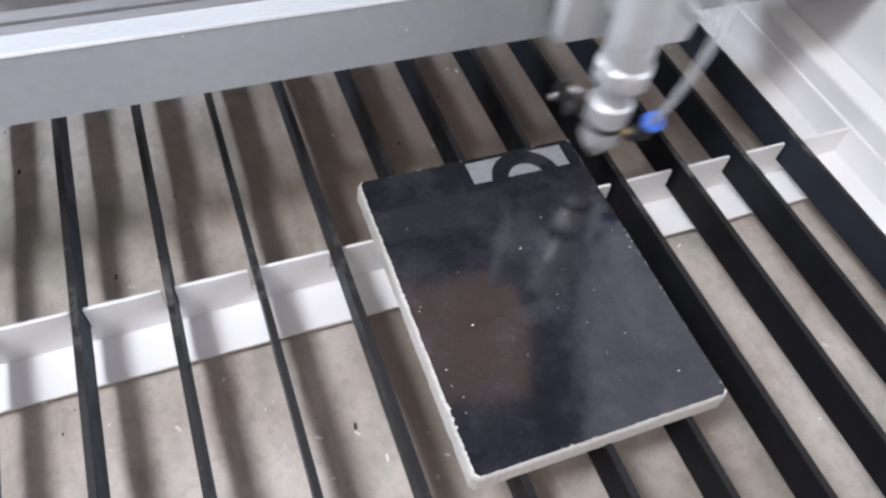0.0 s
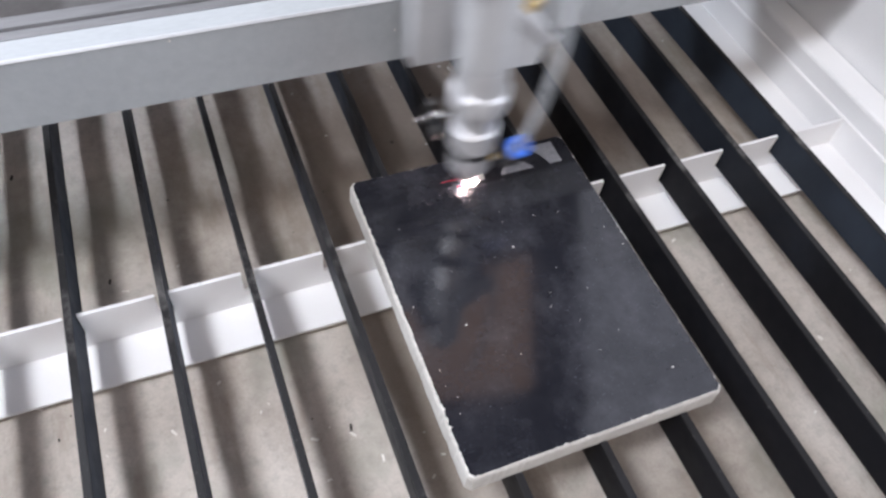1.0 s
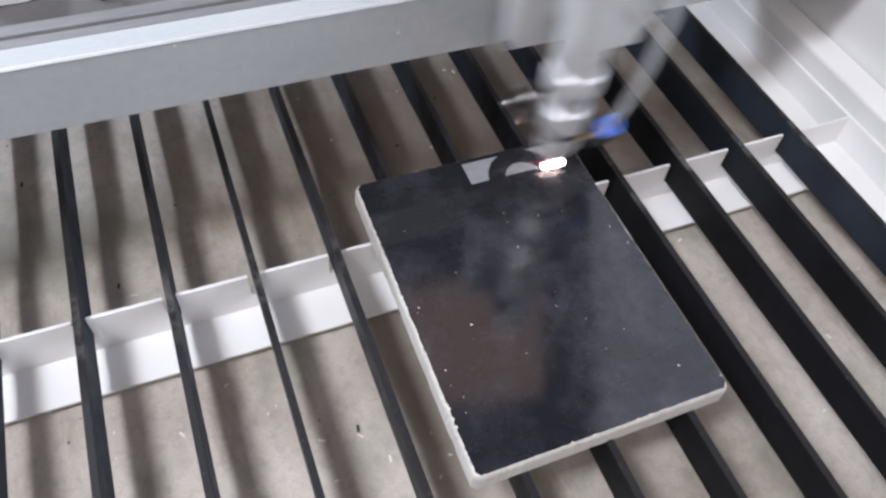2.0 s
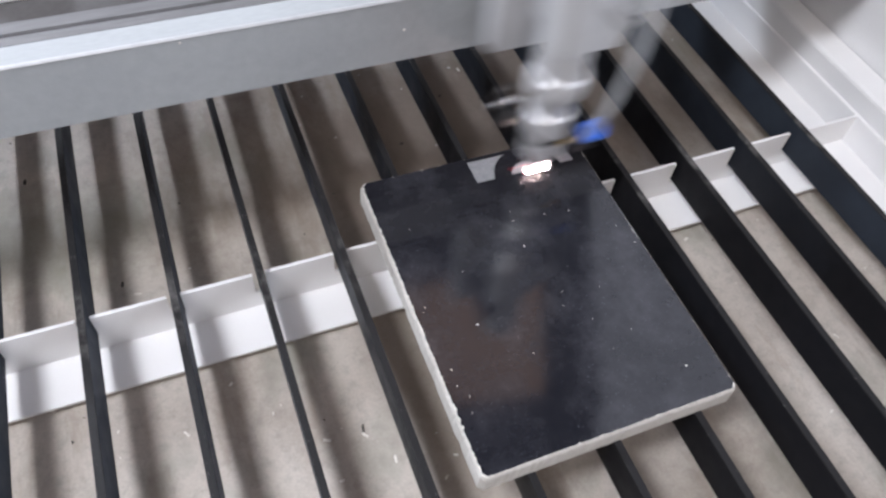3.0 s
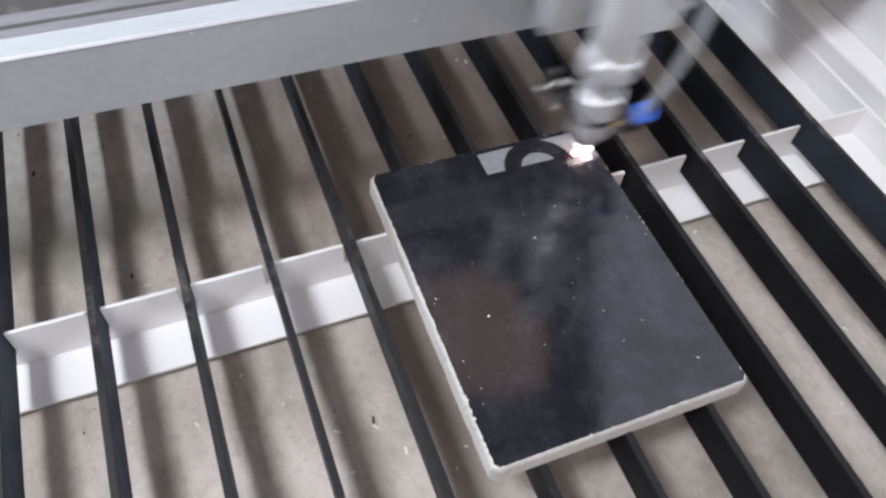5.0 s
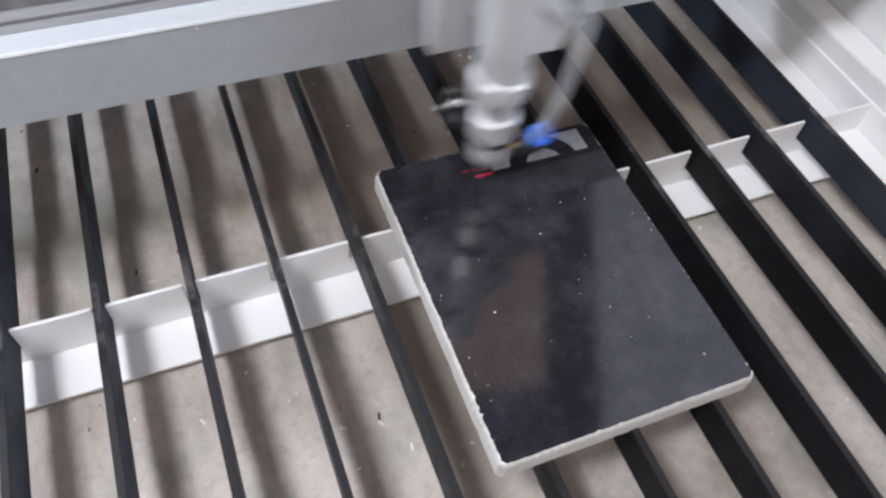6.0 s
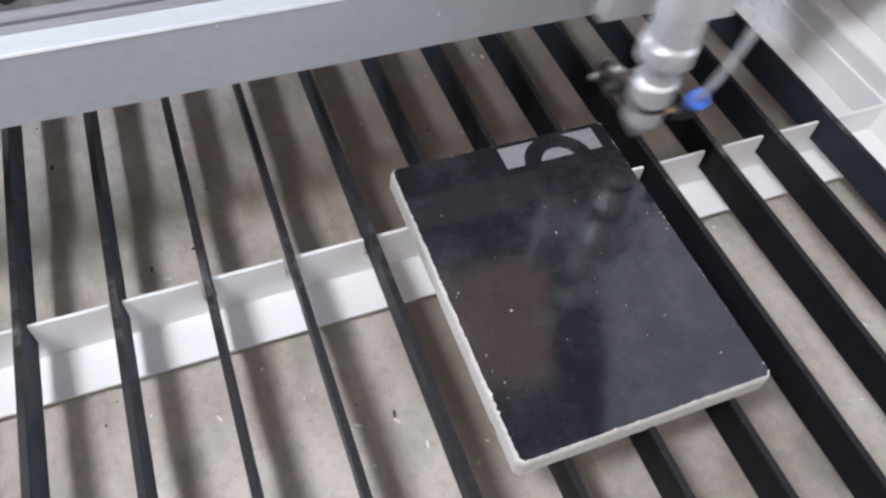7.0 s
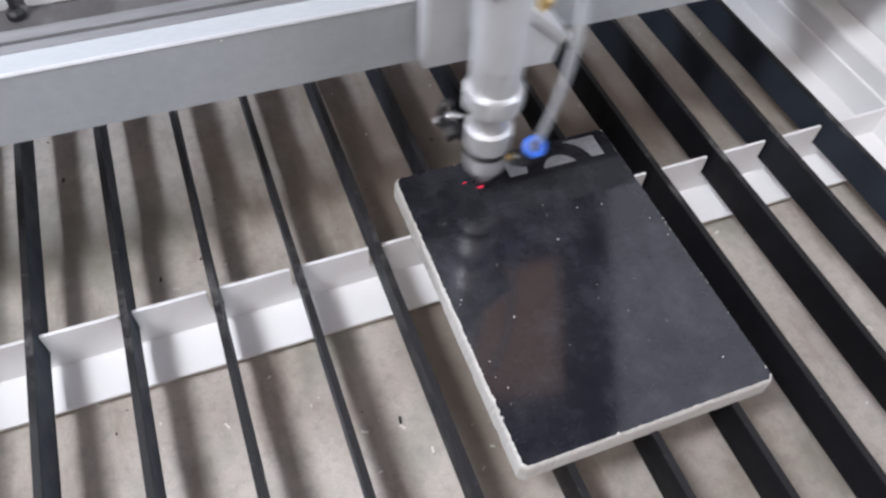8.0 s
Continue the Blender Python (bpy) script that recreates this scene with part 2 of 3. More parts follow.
DARK_PANEL = surface("dark_panel_paint", (0.045, 0.055, 0.075), (0.06, 0.07, 0.095), (0.4, 0.55), big=6.0)
BROWN_SHEET = glow_sheet("brown_glow_sheet", (0.60, 0.385, 0.27), (0.72, 0.475, 0.345), 1.12)
MILKY_SHEET = glow_sheet("milky_glow_sheet", (0.61, 0.615, 0.645), (0.73, 0.735, 0.775), 1.08)
DARK_GREY = surface("dark_grey", (0.07, 0.066, 0.066), (0.11, 0.105, 0.105), (0.5, 0.7), big=12.0)
FLOOR = surface("workshop_floor", (0.22, 0.21, 0.20), (0.32, 0.31, 0.30), (0.6, 0.8), big=2.0, fine=40.0)
PLASTER = surface("workshop_plaster", (0.55, 0.55, 0.55), (0.65, 0.65, 0.65), (0.8, 0.9), big=2.0, fine=40.0)


# ---- mesh helpers ----
def mesh_of(name, bm, mat, smooth=False):
    bmesh.ops.recalc_face_normals(bm, faces=bm.faces[:])
    me = bpy.data.meshes.new(name)
    bm.to_mesh(me)
    bm.free()
    me.materials.append(mat)
    if smooth:
        for p in me.polygons:
            p.use_smooth = True
        me.set_sharp_from_angle(angle=radians(38))
    return me


def part(name, bm, mat, parent, label="", smooth=False):
    ob = new(name, mesh_of(name, bm, mat, smooth))
    ob.parent = parent
    return tagged(ob, label)


def thing(name, bm, mat, label, category, group="", kind="", smooth=False):
    return tagged(new(name, mesh_of(name, bm, mat, smooth)), label, category, group, kind)


def box(bm, x0, x1, y0, y1, z0, z1, bevel=0.0, m=None):
    made = bmesh.ops.create_cube(bm, size=1.0)["verts"]
    t = Matrix.Translation(((x0 + x1) / 2, (y0 + y1) / 2, (z0 + z1) / 2)) @ Matrix.Diagonal((x1 - x0, y1 - y0, z1 - z0, 1))
    bmesh.ops.transform(bm, matrix=(m or Matrix()) @ t, verts=made)
    if bevel:
        edges = list({e for v in made for e in v.link_edges})
        bmesh.ops.bevel(bm, geom=edges, offset=bevel, segments=2, affect="EDGES", profile=0.7)
    return bm


def lathe(bm, profile, steps=48, m=None):
    """Turn a profile of (radius, height) about z."""
    m = m or Matrix()
    rings = []
    for r, z in profile:
        if r < 1e-6:
            rings.append([bm.verts.new(m @ Vector((0, 0, z)))])
        else:
            rings.append([bm.verts.new(m @ Vector((r * math.cos(2 * math.pi * k / steps), r * math.sin(2 * math.pi * k / steps), z))) for k in range(steps)])
    for a, b in zip(rings, rings[1:]):
        for k in range(steps):
            n = (k + 1) % steps
            if len(a) == 1 and len(b) > 1:
                bm.faces.new((a[0], b[k], b[n]))
            elif len(b) == 1 and len(a) > 1:
                bm.faces.new((a[k], a[n], b[0]))
            elif len(a) > 1:
                bm.faces.new((a[k], a[n], b[n], b[k]))
    return bm


def extrude(bm, outline, depth, m=None):
    """A prism: outline of (u, v) in the plane, extruded along w; m places (u, v, w)."""
    m = m or Matrix()
    a = [bm.verts.new(m @ Vector((u, v, 0))) for u, v in outline]
    b = [bm.verts.new(m @ Vector((u, v, depth))) for u, v in outline]
    bm.faces.new(a[::-1])
    bm.faces.new(b)
    for k in range(len(a)):
        n = (k + 1) % len(a)
        bm.faces.new((a[k], a[n], b[n], b[k]))
    return bm


def pipe(bm, points, radius, steps=20, inner=0.0):
    pts = [Vector(p) for p in points]
    rings = []
    for k, p in enumerate(pts):
        d = (pts[min(k + 1, len(pts) - 1)] - pts[max(k - 1, 0)]).normalized()
        side = d.cross(Vector((0.13, 1, 0.07))).normalized()
        up = side.cross(d)
        rings.append([bm.verts.new(p + radius * (math.cos(2 * math.pi * j / steps) * side + math.sin(2 * math.pi * j / steps) * up)) for j in range(steps)])
    for a, b in zip(rings, rings[1:]):
        for j in range(steps):
            n = (j + 1) % steps
            bm.faces.new((a[j], a[n], b[n], b[j]))
    bm.faces.new(rings[0][::-1])
    bm.faces.new(rings[-1])
    return bm


def smooth_path(points, n=8):
    """Points on a Catmull-Rom curve through the given ones."""
    p = [Vector(q) for q in points]
    p = [2 * p[0] - p[1]] + p + [2 * p[-1] - p[-2]]
    out = []
    for i in range(1, len(p) - 2):
        for k in range(n):
            t = k / n
            out.append(0.5 * (2 * p[i] + (p[i + 1] - p[i - 1]) * t + (2 * p[i - 1] - 5 * p[i] + 4 * p[i + 1] - p[i + 2]) * t * t + (3 * p[i] - p[i - 1] - 3 * p[i + 1] + p[i + 2]) * t ** 3))
    return out + [p[-2]]


# ---- the machine's bed ----
PITCH, SLAT_X, SLAT_T, SLAT_H = 0.0380, -0.2252, 0.0032, 0.0203
TRAY_Z = -0.0360
WALL_X = 0.2375
SLATS = range(-6, 12)


def bed():
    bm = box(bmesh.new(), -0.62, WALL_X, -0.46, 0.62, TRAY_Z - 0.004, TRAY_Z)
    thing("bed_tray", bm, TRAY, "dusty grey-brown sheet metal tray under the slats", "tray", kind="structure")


def side_frame():
    """Right side: a low wall with a lip, a stepped ledge, a seam and the upright outer wall."""
    bm = extrude(bmesh.new(), [(WALL_X, -0.12), (WALL_X, -0.0068), (WALL_X + 0.0004, -0.0061), (WALL_X + 0.0012, -0.0060), (0.2390, -0.0056), (0.2392, 0.0052), (0.2398, 0.0066), (0.2412, 0.0074), (0.2566, 0.0076), (0.2566, -0.12)], 1.08,
                 Matrix(((1, 0, 0, 0), (0, 0, 1, -0.46), (0, 1, 0, 0), (0, 0, 0, 1))))
    thing("wall_east", bm, WHITE, "white powder-coated inner side wall with a stepped ledge", "wall", kind="structure")
    bm = box(bmesh.new(), 0.2578, 0.30, -0.46, 0.62, -0.12, 0.16, 0.0010)
    thing("outer_panel", bm, WHITE, "white powder-coated outer side panel beside a narrow seam", "panel", kind="structure", smooth=True)
    bm = box(bmesh.new(), 0.2566, 0.2578, -0.46, 0.62, -0.12, -0.004)
    thing("seam", bm, BLACK, "dark gap between two white panels", "seam", kind="structure")
    bm = box(bmesh.new(), 0.2080, WALL_X, -0.46, 0.62, -0.0268, -0.0250, 0.0004)
    thing("side_ledge", bm, WHITE, "white powder-coated ledge along the side wall", "ledge", kind="structure")
    bm = box(bmesh.new(), -0.66, -0.62, -0.46, 0.62, -0.12, 0.0, 0.001)
    thing("wall_west", bm, WHITE, "white powder-coated side wall of the machine bed", "wall", kind="structure", smooth=True)
    bm = box(bmesh.new(), -0.66, 0.30, -0.50, -0.46, -0.12, 0.0, 0.001)
    thing("wall_south", bm, WHITE, "white powder-coated front wall of the machine bed", "wall", kind="structure", smooth=True)
    bm = box(bmesh.new(), -0.66, 0.30, 0.62, 0.66, -0.12, 0.10, 0.001)
    thing("wall_north", bm, WHITE, "white powder-coated rear wall of the machine bed", "wall", kind="structure", smooth=True)


def roof():
    """An unseen roof at the rear right: dark panels, a brown and a milky glowing sheet, added for reflections in the
    glossy tile.
    """
    k, z = 1.265, 2.40

    def at(points):
        return [(x * k, y * k) for x, y in points]

    root = tagged(new("reflection_ceiling"), "unseen dark blue panels and glowing sheets added for the tile's reflections", "roof", kind="structure")
    for outline in ([(0.70, 0.654), (0.87, 0.596), (1.10, 1.09), (0.92, 1.135)], [(-0.3, 0.86), (0.70, 0.654), (0.87, 0.596), (0.62, 0.2), (-0.3, 0.2)],
                    [(-0.3, 1.22), (0.92, 1.135), (1.10, 1.09), (1.3, 1.5), (2.4, 1.6), (2.4, 1.9), (-0.3, 1.9)]):
        part("panel", extrude(bmesh.new(), at(outline), 0.03, pose(0, 0, z)), DARK_PANEL, root)
    part("sheet", extrude(bmesh.new(), at([(-0.3, 0.86), (0.70, 0.654), (0.92, 1.135), (-0.3, 1.22)]), 0.004, pose(0, 0, z + 0.01)), BROWN_SHEET, root, "brown glowing sheet added for the tile's reflection")
    part("sheet", extrude(bmesh.new(), at([(0.87, 0.596), (0.62, 0.20), (2.2, 0.10), (2.4, 1.6), (1.30, 1.5), (1.10, 1.09)]), 0.004, pose(0, 0, z + 0.01)), MILKY_SHEET, root, "milky glowing sheet added for the tile's reflection")


def slats():
    first = tagged(new("slat"), "black blade slat standing on edge, worn along its top", "slat", "slats of the cutting bed")
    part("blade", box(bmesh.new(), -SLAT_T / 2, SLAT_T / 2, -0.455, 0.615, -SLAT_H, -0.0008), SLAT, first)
    part("edge_strip", box(bmesh.new(), -SLAT_T / 2, SLAT_T / 2, -0.455, 0.615, -0.0008, 0.0, 0.0003), SLAT, first, "scratched top edge with bare metal")
    for n, k in enumerate(SLATS):
        m = pose(SLAT_X + PITCH * k, 0, 0)
        if n == 0:
            first.matrix_basis = m
        else:
            copy_thing(first, m)


LEG_Y, LEG_TOP, FLANGE_Z, FLANGE_W, SHEET = 0.0517, -0.0060, -0.0308, 0.0233, 0.0016


def angle_bar():
    """A slotted L-profile that carries the slats."""
    half = SLAT_T / 2 + 0.0006
    outline = [(-0.62, FLANGE_Z - SHEET), (WALL_X, FLANGE_Z - SHEET), (WALL_X, LEG_TOP)]
    for k in reversed(SLATS):
        x = SLAT_X + PITCH * k
        outline += [(x + half, LEG_TOP), (x + half, -SLAT_H), (x - half - 0.0016, -SLAT_H), (x - half - 0.0016, LEG_TOP)]
    outline += [(-0.62, LEG_TOP)]
    root = tagged(new("angle_bar"), "white slotted steel angle bar carrying the slats", "angle bar")
    bm = extrude(bmesh.new(), outline, SHEET, pose(0, LEG_Y + SHEET, 0, 90))
    part("upright_leg", bm, WHITE, root)
    bm = box(bmesh.new(), -0.62, WALL_X, LEG_Y - FLANGE_W, LEG_Y, FLANGE_Z - SHEET, FLANGE_Z, 0.0004)
    part("flange", bm, WHITE, root)
    # unseen black strip under the flange; its colour gives the gap's dark shade line
    bm = box(bmesh.new(), -0.62, WALL_X, LEG_Y - FLANGE_W + 0.007, LEG_Y - 0.003, TRAY_Z, FLANGE_Z - SHEET)
    part("foot", bm, BLACK, root)


# ---- the tile ----
TILE_W, TILE_L, TILE_T = 0.112, 0.1497, 0.0112
TILE_TURN = -0.2


def ragged(w, h, step, rough, seed, corner=0.002):
    """A closed outline of a w by h rectangle with slightly chipped edges and cut corners."""
    rnd = random.Random(seed)
    pts = []
    corners = [(-w / 2, -h / 2), (w / 2, -h / 2), (w / 2, h / 2), (-w / 2, h / 2)]
    for i in range(4):
        a, b = Vector(corners[i]), Vector(corners[(i + 1) % 4])
        d = (b - a).normalized()
        inward = Vector((-d.y, d.x))
        n = max(2, int((b - a).length / step))
        for k in range(n):
            s = corner + ((b - a).length - 2 * corner) * k / (n - 1)
            chip = (2.4 if i == 3 else 1.0) * rough * abs(rnd.gauss(0, 1)) + (rough * 4 * rnd.random() if rnd.random() < 0.06 else 0)
            pts.append(tuple(a + d * s + inward * chip))
    return pts


def tile():
    root = tagged(new("tile"), "black glazed ceramic tile with chipped pale edges lying on the slats", "tile")
    root.matrix_basis = pose(0, 0, 0, 0, 0, TILE_TURN)
    low = ragged(TILE_W + 0.0022, TILE_L + 0.0022, 0.0016, 0.00008, 3, 0.0022)
    high = ragged(TILE_W + 0.0004, TILE_L + 0.0004, 0.0016, 0.00014, 4, 0.0016)
    mid = ragged(TILE_W + 0.0018, TILE_L + 0.0018, 0.0016, 0.00010, 5, 0.0020)
    bm = bmesh.new()
    n = min(len(low), len(mid), len(high))
    rings = []
    for pts, z in ((low, 0.0), (mid, TILE_T - 0.0022), (high, TILE_T - 0.0004)):
        rings.append([bm.verts.new((x, y, z)) for x, y in pts])
    for a, b in zip(rings, rings[1:]):
        bmesh.ops.bridge_loops(bm, edges=[bm.edges.new((q[k], q[(k + 1) % len(q)])) if not bm.edges.get((q[k], q[(k + 1) % len(q)])) else bm.edges.get((q[k], q[(k + 1) % len(q)])) for q in (a, b) for k in range(len(q))])
    bm.faces.new(rings[0][::-1])
    bm.faces.new(rings[-1])
    part("biscuit", bm, BISCUIT, root, "pale unglazed ceramic body")
    bm = extrude(bmesh.new(), ragged(TILE_W, TILE_L, 0.0010, 0.00017, 8, 0.0022), 0.0006, pose(0, 0, TILE_T - 0.0006))
    part("glaze", bm, GLAZE, root, "glossy black glaze, dusty and smudged")
    # engraved band: a rectangle crossed by a dark ring
    x0, x1, y0, y1 = -0.0027, 0.0490, 0.0586, 0.0722
    cx, cy, outer, inner = 0.0243, 0.0559, 0.0178, 0.0092
    cols = 150
    bm = bmesh.new()

    def strip(xa, xb, lo, hi):
        z = TILE_T + 0.00012
        bm.faces.new([bm.verts.new((x, y, z)) for x, y in ((xa, lo(xa)), (xb, lo(xb)), (xb, hi(xb)), (xa, hi(xa)))])

    def arc(r, x):
        d = r * r - (x - cx) ** 2
        return cy + math.sqrt(d) if d > 0 else y0

    for k in range(cols):
        xa, xb = x0 + (x1 - x0) * k / cols, x0 + (x1 - x0) * (k + 1) / cols
        lo = lambda x: min(max(arc(outer, x), y0), y1)
        if lo(xa) < y1 - 1e-5 or lo(xb) < y1 - 1e-5:
            strip(xa, xb, lo, lambda x: y1)
        hi = lambda x: min(max(arc(inner, x), y0), y1)
        if hi(xa) > y0 + 1e-5 or hi(xb) > y0 + 1e-5:
            strip(xa, xb, lambda x: y0, hi)
    part("engraving", bm, ENGRAVED, root, "matt grey laser-engraved band with a dark ring left in it")


# ---- the gantry ----
AXIS_Y = 0.058


def gantry():
    root = tagged(new("gantry_beam"), "grey aluminium gantry beam with a guide rail across the bed", "beam")
    along = Matrix(((0, 0, 1, -0.62), (1, 0, 0, 0), (0, 1, 0, 0), (0, 0, 0, 1)))
    profile = [(0.095, 0.063), (0.095, 0.0934), (0.0958, 0.0942), (0.1068, 0.0943), (0.1070, 0.0941), (0.1070, 0.063)]
    part("front_profile", extrude(bmesh.new(), profile, 0.8778, along), ALU, root)
    profile = [(0.1073, 0.063), (0.1073, 0.0925), (0.1078, 0.0925), (0.1078, 0.0938), (0.1125, 0.0940), (0.1130, 0.0915), (0.1150, 0.0915), (0.1155, 0.0936), (0.1228, 0.0930), (0.1228, 0.063)]
    part("rear_profile", extrude(bmesh.new(), profile, 0.8778, along), DULL, root, "dull grey guide profile behind the beam face")
    # bevel highlight of the front edge, put into a strip of brighter metal
    edge = [(0.0948, 0.0934), (0.0948, 0.0938), (0.0954, 0.0945), (0.0960, 0.0945), (0.0960, 0.0938), (0.0955, 0.0933)]
    part("edge_strip", extrude(bmesh.new(), edge, 0.8778, along), GLINT_EDGE, root, "bright front edge strip with the highlight in its colour")
    bm = box(bmesh.new(), -0.62, 0.2565, 0.1131, 0.1149, 0.0910, 0.0925)
    part("guide_rail", bm, RUBBER, root, "dark guide rail in the beam's groove")
    part("end_block", box(bmesh.new(), -0.60, -0.54, 0.098, 0.120, 0.0, 0.0629, 0.001), ALU, root)


def ring_profile(r, z0, z1, c):
    return [(0, z0), (r - c, z0), (r, z0 + c), (r, z1 - c), (r - c, z1), (0, z1)]


def hex_nut(bm, r, flat, z0, z1):
    """A round nut with six shallow flats and bevelled rims."""
    steps = 72
    rings = []
    for z, cap in ((z0, 0.0113), (z0 + 0.0012, 9), (z1 - 0.0014, 9), (z1, 0.0114), (z1 + 0.0001, 0.0106)):
        ring = []
        for k in range(steps):
            a = 2 * math.pi * k / steps
            rr = min(r, flat / math.cos((a + 0.3) % (math.pi / 3) - math.pi / 6), cap)
            ring.append(bm.verts.new((rr * math.cos(a), rr * math.sin(a), z)))
        rings.append(ring)
    for a, b in zip(rings, rings[1:]):
        for k in range(steps):
            n = (k + 1) % steps
            bm.faces.new((a[k], a[n], b[n], b[k]))
    bm.faces.new(rings[0][::-1])
    return bm


def head():
    """The laser head: its origin is the lens tube's axis at the height of the slats."""
    root = tagged(new("laser_cutter"), "silver laser cutting unit with nozzle and air hose on the beam", "laser cutter")
    # lens tube and nozzle
    part("lens_tube", lathe(bmesh.new(), [(0, 0.073), (0.0109, 0.073), (0.0109, 0.0890), (0, 0.0890)]), MACHINED, root, "smooth aluminium lens tube", True)
    part("boss", lathe(bmesh.new(), [(0, 0.0885), (0.0111, 0.0875), (0.0111, 0.155), (0, 0.155)]), MILLED, root, "round boss of the mirror block", True)
    part("lock_nut", hex_nut(bmesh.new(), 0.0127, 0.0122, 0.0636, 0.0750), MACHINED, root, "aluminium lock nut with worn flats", True)
    part("neck", lathe(bmesh.new(), [(0.0087, 0.0525), (0.0087, 0.0645)]), MACHINED, root, "", True)
    part("nozzle_ring", lathe(bmesh.new(), ring_profile(0.0105, 0.0402, 0.0530, 0.0012)), MACHINED, root, "bevelled aluminium ring", True)
    part("nozzle", lathe(bmesh.new(), [(0, 0.0170), (0.0024, 0.0167), (0.0030, 0.0172), (0.0090, 0.0272), (0.0097, 0.0290), (0.0097, 0.0374), (0, 0.0374)]), MACHINED, root, "conical aluminium nozzle", True)
    part("clamp_band", lathe(bmesh.new(), ring_profile(0.0102, 0.0374, 0.0402, 0.0004)), BLACK, root, "dark clamp band round the nozzle", True)
    # mirror mount behind the tube
    outline = [(-0.004, 0.0885), (0.0196, 0.0875), (0.0215, 0.0960), (-0.0085, 0.1225)]
    to_xz = Matrix(((1, 0, 0, 0), (0, 0, 1, -0.0085), (0, 1, 0, 0), (0, 0, 0, 1)))
    part("mirror_block", extrude(bmesh.new(), outline, 0.029, to_xz), MILLED, root, "grey milled mirror block with a slanted face")
    slope = Matrix.Translation((0.0215, 0, 0.0960)) @ pose(0, 0, 0, 0, 41.4, 0)
    plate = part("mirror_plate", box(bmesh.new(), -0.052, 0.0004, -0.0095, 0.024, 0.0006, 0.0050, 0.0007, slope), MACHINED, root, "bright slanted mirror plate", True)
    for x, y in ((-0.014, -0.001), (-0.014, 0.016), (-0.034, 0.008)):
        part("adjusting_screw", lathe(bmesh.new(), [(0, 0.0050), (0.0028, 0.0050), (0.0030, 0.0056), (0.0030, 0.0095), (0.0024, 0.0102), (0, 0.0102)], 20, slope @ pose(x, y, 0)), BRASS, plate, "brass adjusting screw", True)
    # carriage plate on the beam
    part("carriage_plate", box(bmesh.new(), -0.0228, 0.026, 0.0205, 0.0300, 0.0715, 0.150, 0.0008), MILLED, root, "flat aluminium carriage plate", True)
    part("slider", box(bmesh.new(), -0.020, 0.022, 0.0300, 0.0365, 0.076, 0.092, 0.0008), BLACK, root)
    part("cable_clip", lathe(bmesh.new(), [(0, -0.006), (0.0014, -0.006), (0.0019, -0.004), (0.0019, 0.004), (0.0014, 0.006), (0, 0.006)], 24, pose(0.0285, 0.002, 0.0900, 12, 8, 0)), BLACK, root, "small black plastic clip", True)
    # pointer bracket behind the nozzle
    part("pointer_arm", box(bmesh.new(), -0.0030, 0.0030, 0.008, 0.027, 0.0350, 0.0385, 0.0006, pose(0, 0, 0, 0, 0, 28)), BLACK, root, "black pointer bracket", True)
    for x, y, z, tip, half in ((-0.0110, 0.0245, 0.0430, 10, 0.0046), (-0.0125, 0.0130, 0.0375, -8, 0.0036)):
        part("pointer_diode", lathe(bmesh.new(), ring_profile(0.0024, -half, half, 0.0005), 24, pose(x, y, z, 14, tip, 0)), GUNMETAL, root, "small black laser pointer", True)
    for x, y, z in ((-0.0118, 0.0255, 0.0335), (-0.0105, 0.0135, 0.0475)):
        part("clamp_screw", lathe(bmesh.new(), [(0, -0.004), (0.0013, -0.004), (0.0013, 0.0016), (0.0021, 0.0018), (0.0022, 0.0032), (0.0017, 0.0044), (0.0009, 0.0050), (0, 0.0052)], 20, pose(x, y, z, 30, -55, -25)), CHROME, root, "chrome clamp screw", True)
    # air fitting and hose
    part("brass_stub", pipe(bmesh.new(), [(0.0085, -0.0048, 0.0335), (0.0125, -0.0072, 0.0345)], 0.0019), BRASS, root, "short brass threaded stub", True)
    elbow = bmesh.new()
    pipe(elbow, smooth_path([(0.0115, -0.0068, 0.0343), (0.0150, -0.0100, 0.0355), (0.0160, -0.0118, 0.0395), (0.0160, -0.0120, 0.0432)], 5), 0.0039)
    part("elbow_fitting", elbow, BLACK, root, "black push-in elbow fitting", True)
    at = pose(0.0159, -0.0121, 0.0438, 33, 3, 0)
    part("release_collar", lathe(bmesh.new(), [(0.0028, 0.0045), (0.0042, 0.0048), (0.0051, 0.0042), (0.0051, 0.0016), (0.0044, 0.0004), (0.0028, 0.0002), (0.0028, 0.0045)], 32, at), BLUE, root, "blue plastic release collar", True)
    route = [(0.0160, -0.0132, 0.0445), (0.0154, -0.0160, 0.0520), (0.0148, -0.0205, 0.0650), (0.0147, -0.0246, 0.0820), (0.0146, -0.0275, 0.1000), (0.0144, -0.0285, 0.1200), (0.0130, -0.0270, 0.1450), (0.0120, -0.0250, 0.1650)]
    part("air_hose", pipe(bmesh.new(), smooth_path(route, 6), 0.0023), HOSE, root, "milky clear plastic air hose", True)
    # the burning spot under the nozzle
    rnd = random.Random(4)
    bm = bmesh.new()
    made = bmesh.ops.create_icosphere(bm, subdivisions=3, radius=0.0019)["verts"]
    for v in made:
        v.co = Vector((v.co.x * 1.05, v.co.y, v.co.z * 0.60)) * (1 + 0.06 * rnd.random())
    spark = part("spark", bm, SPARK, root, "white-hot glowing burn spot", True)
    root.location = (0, AXIS_Y, 0)
    return root, spark


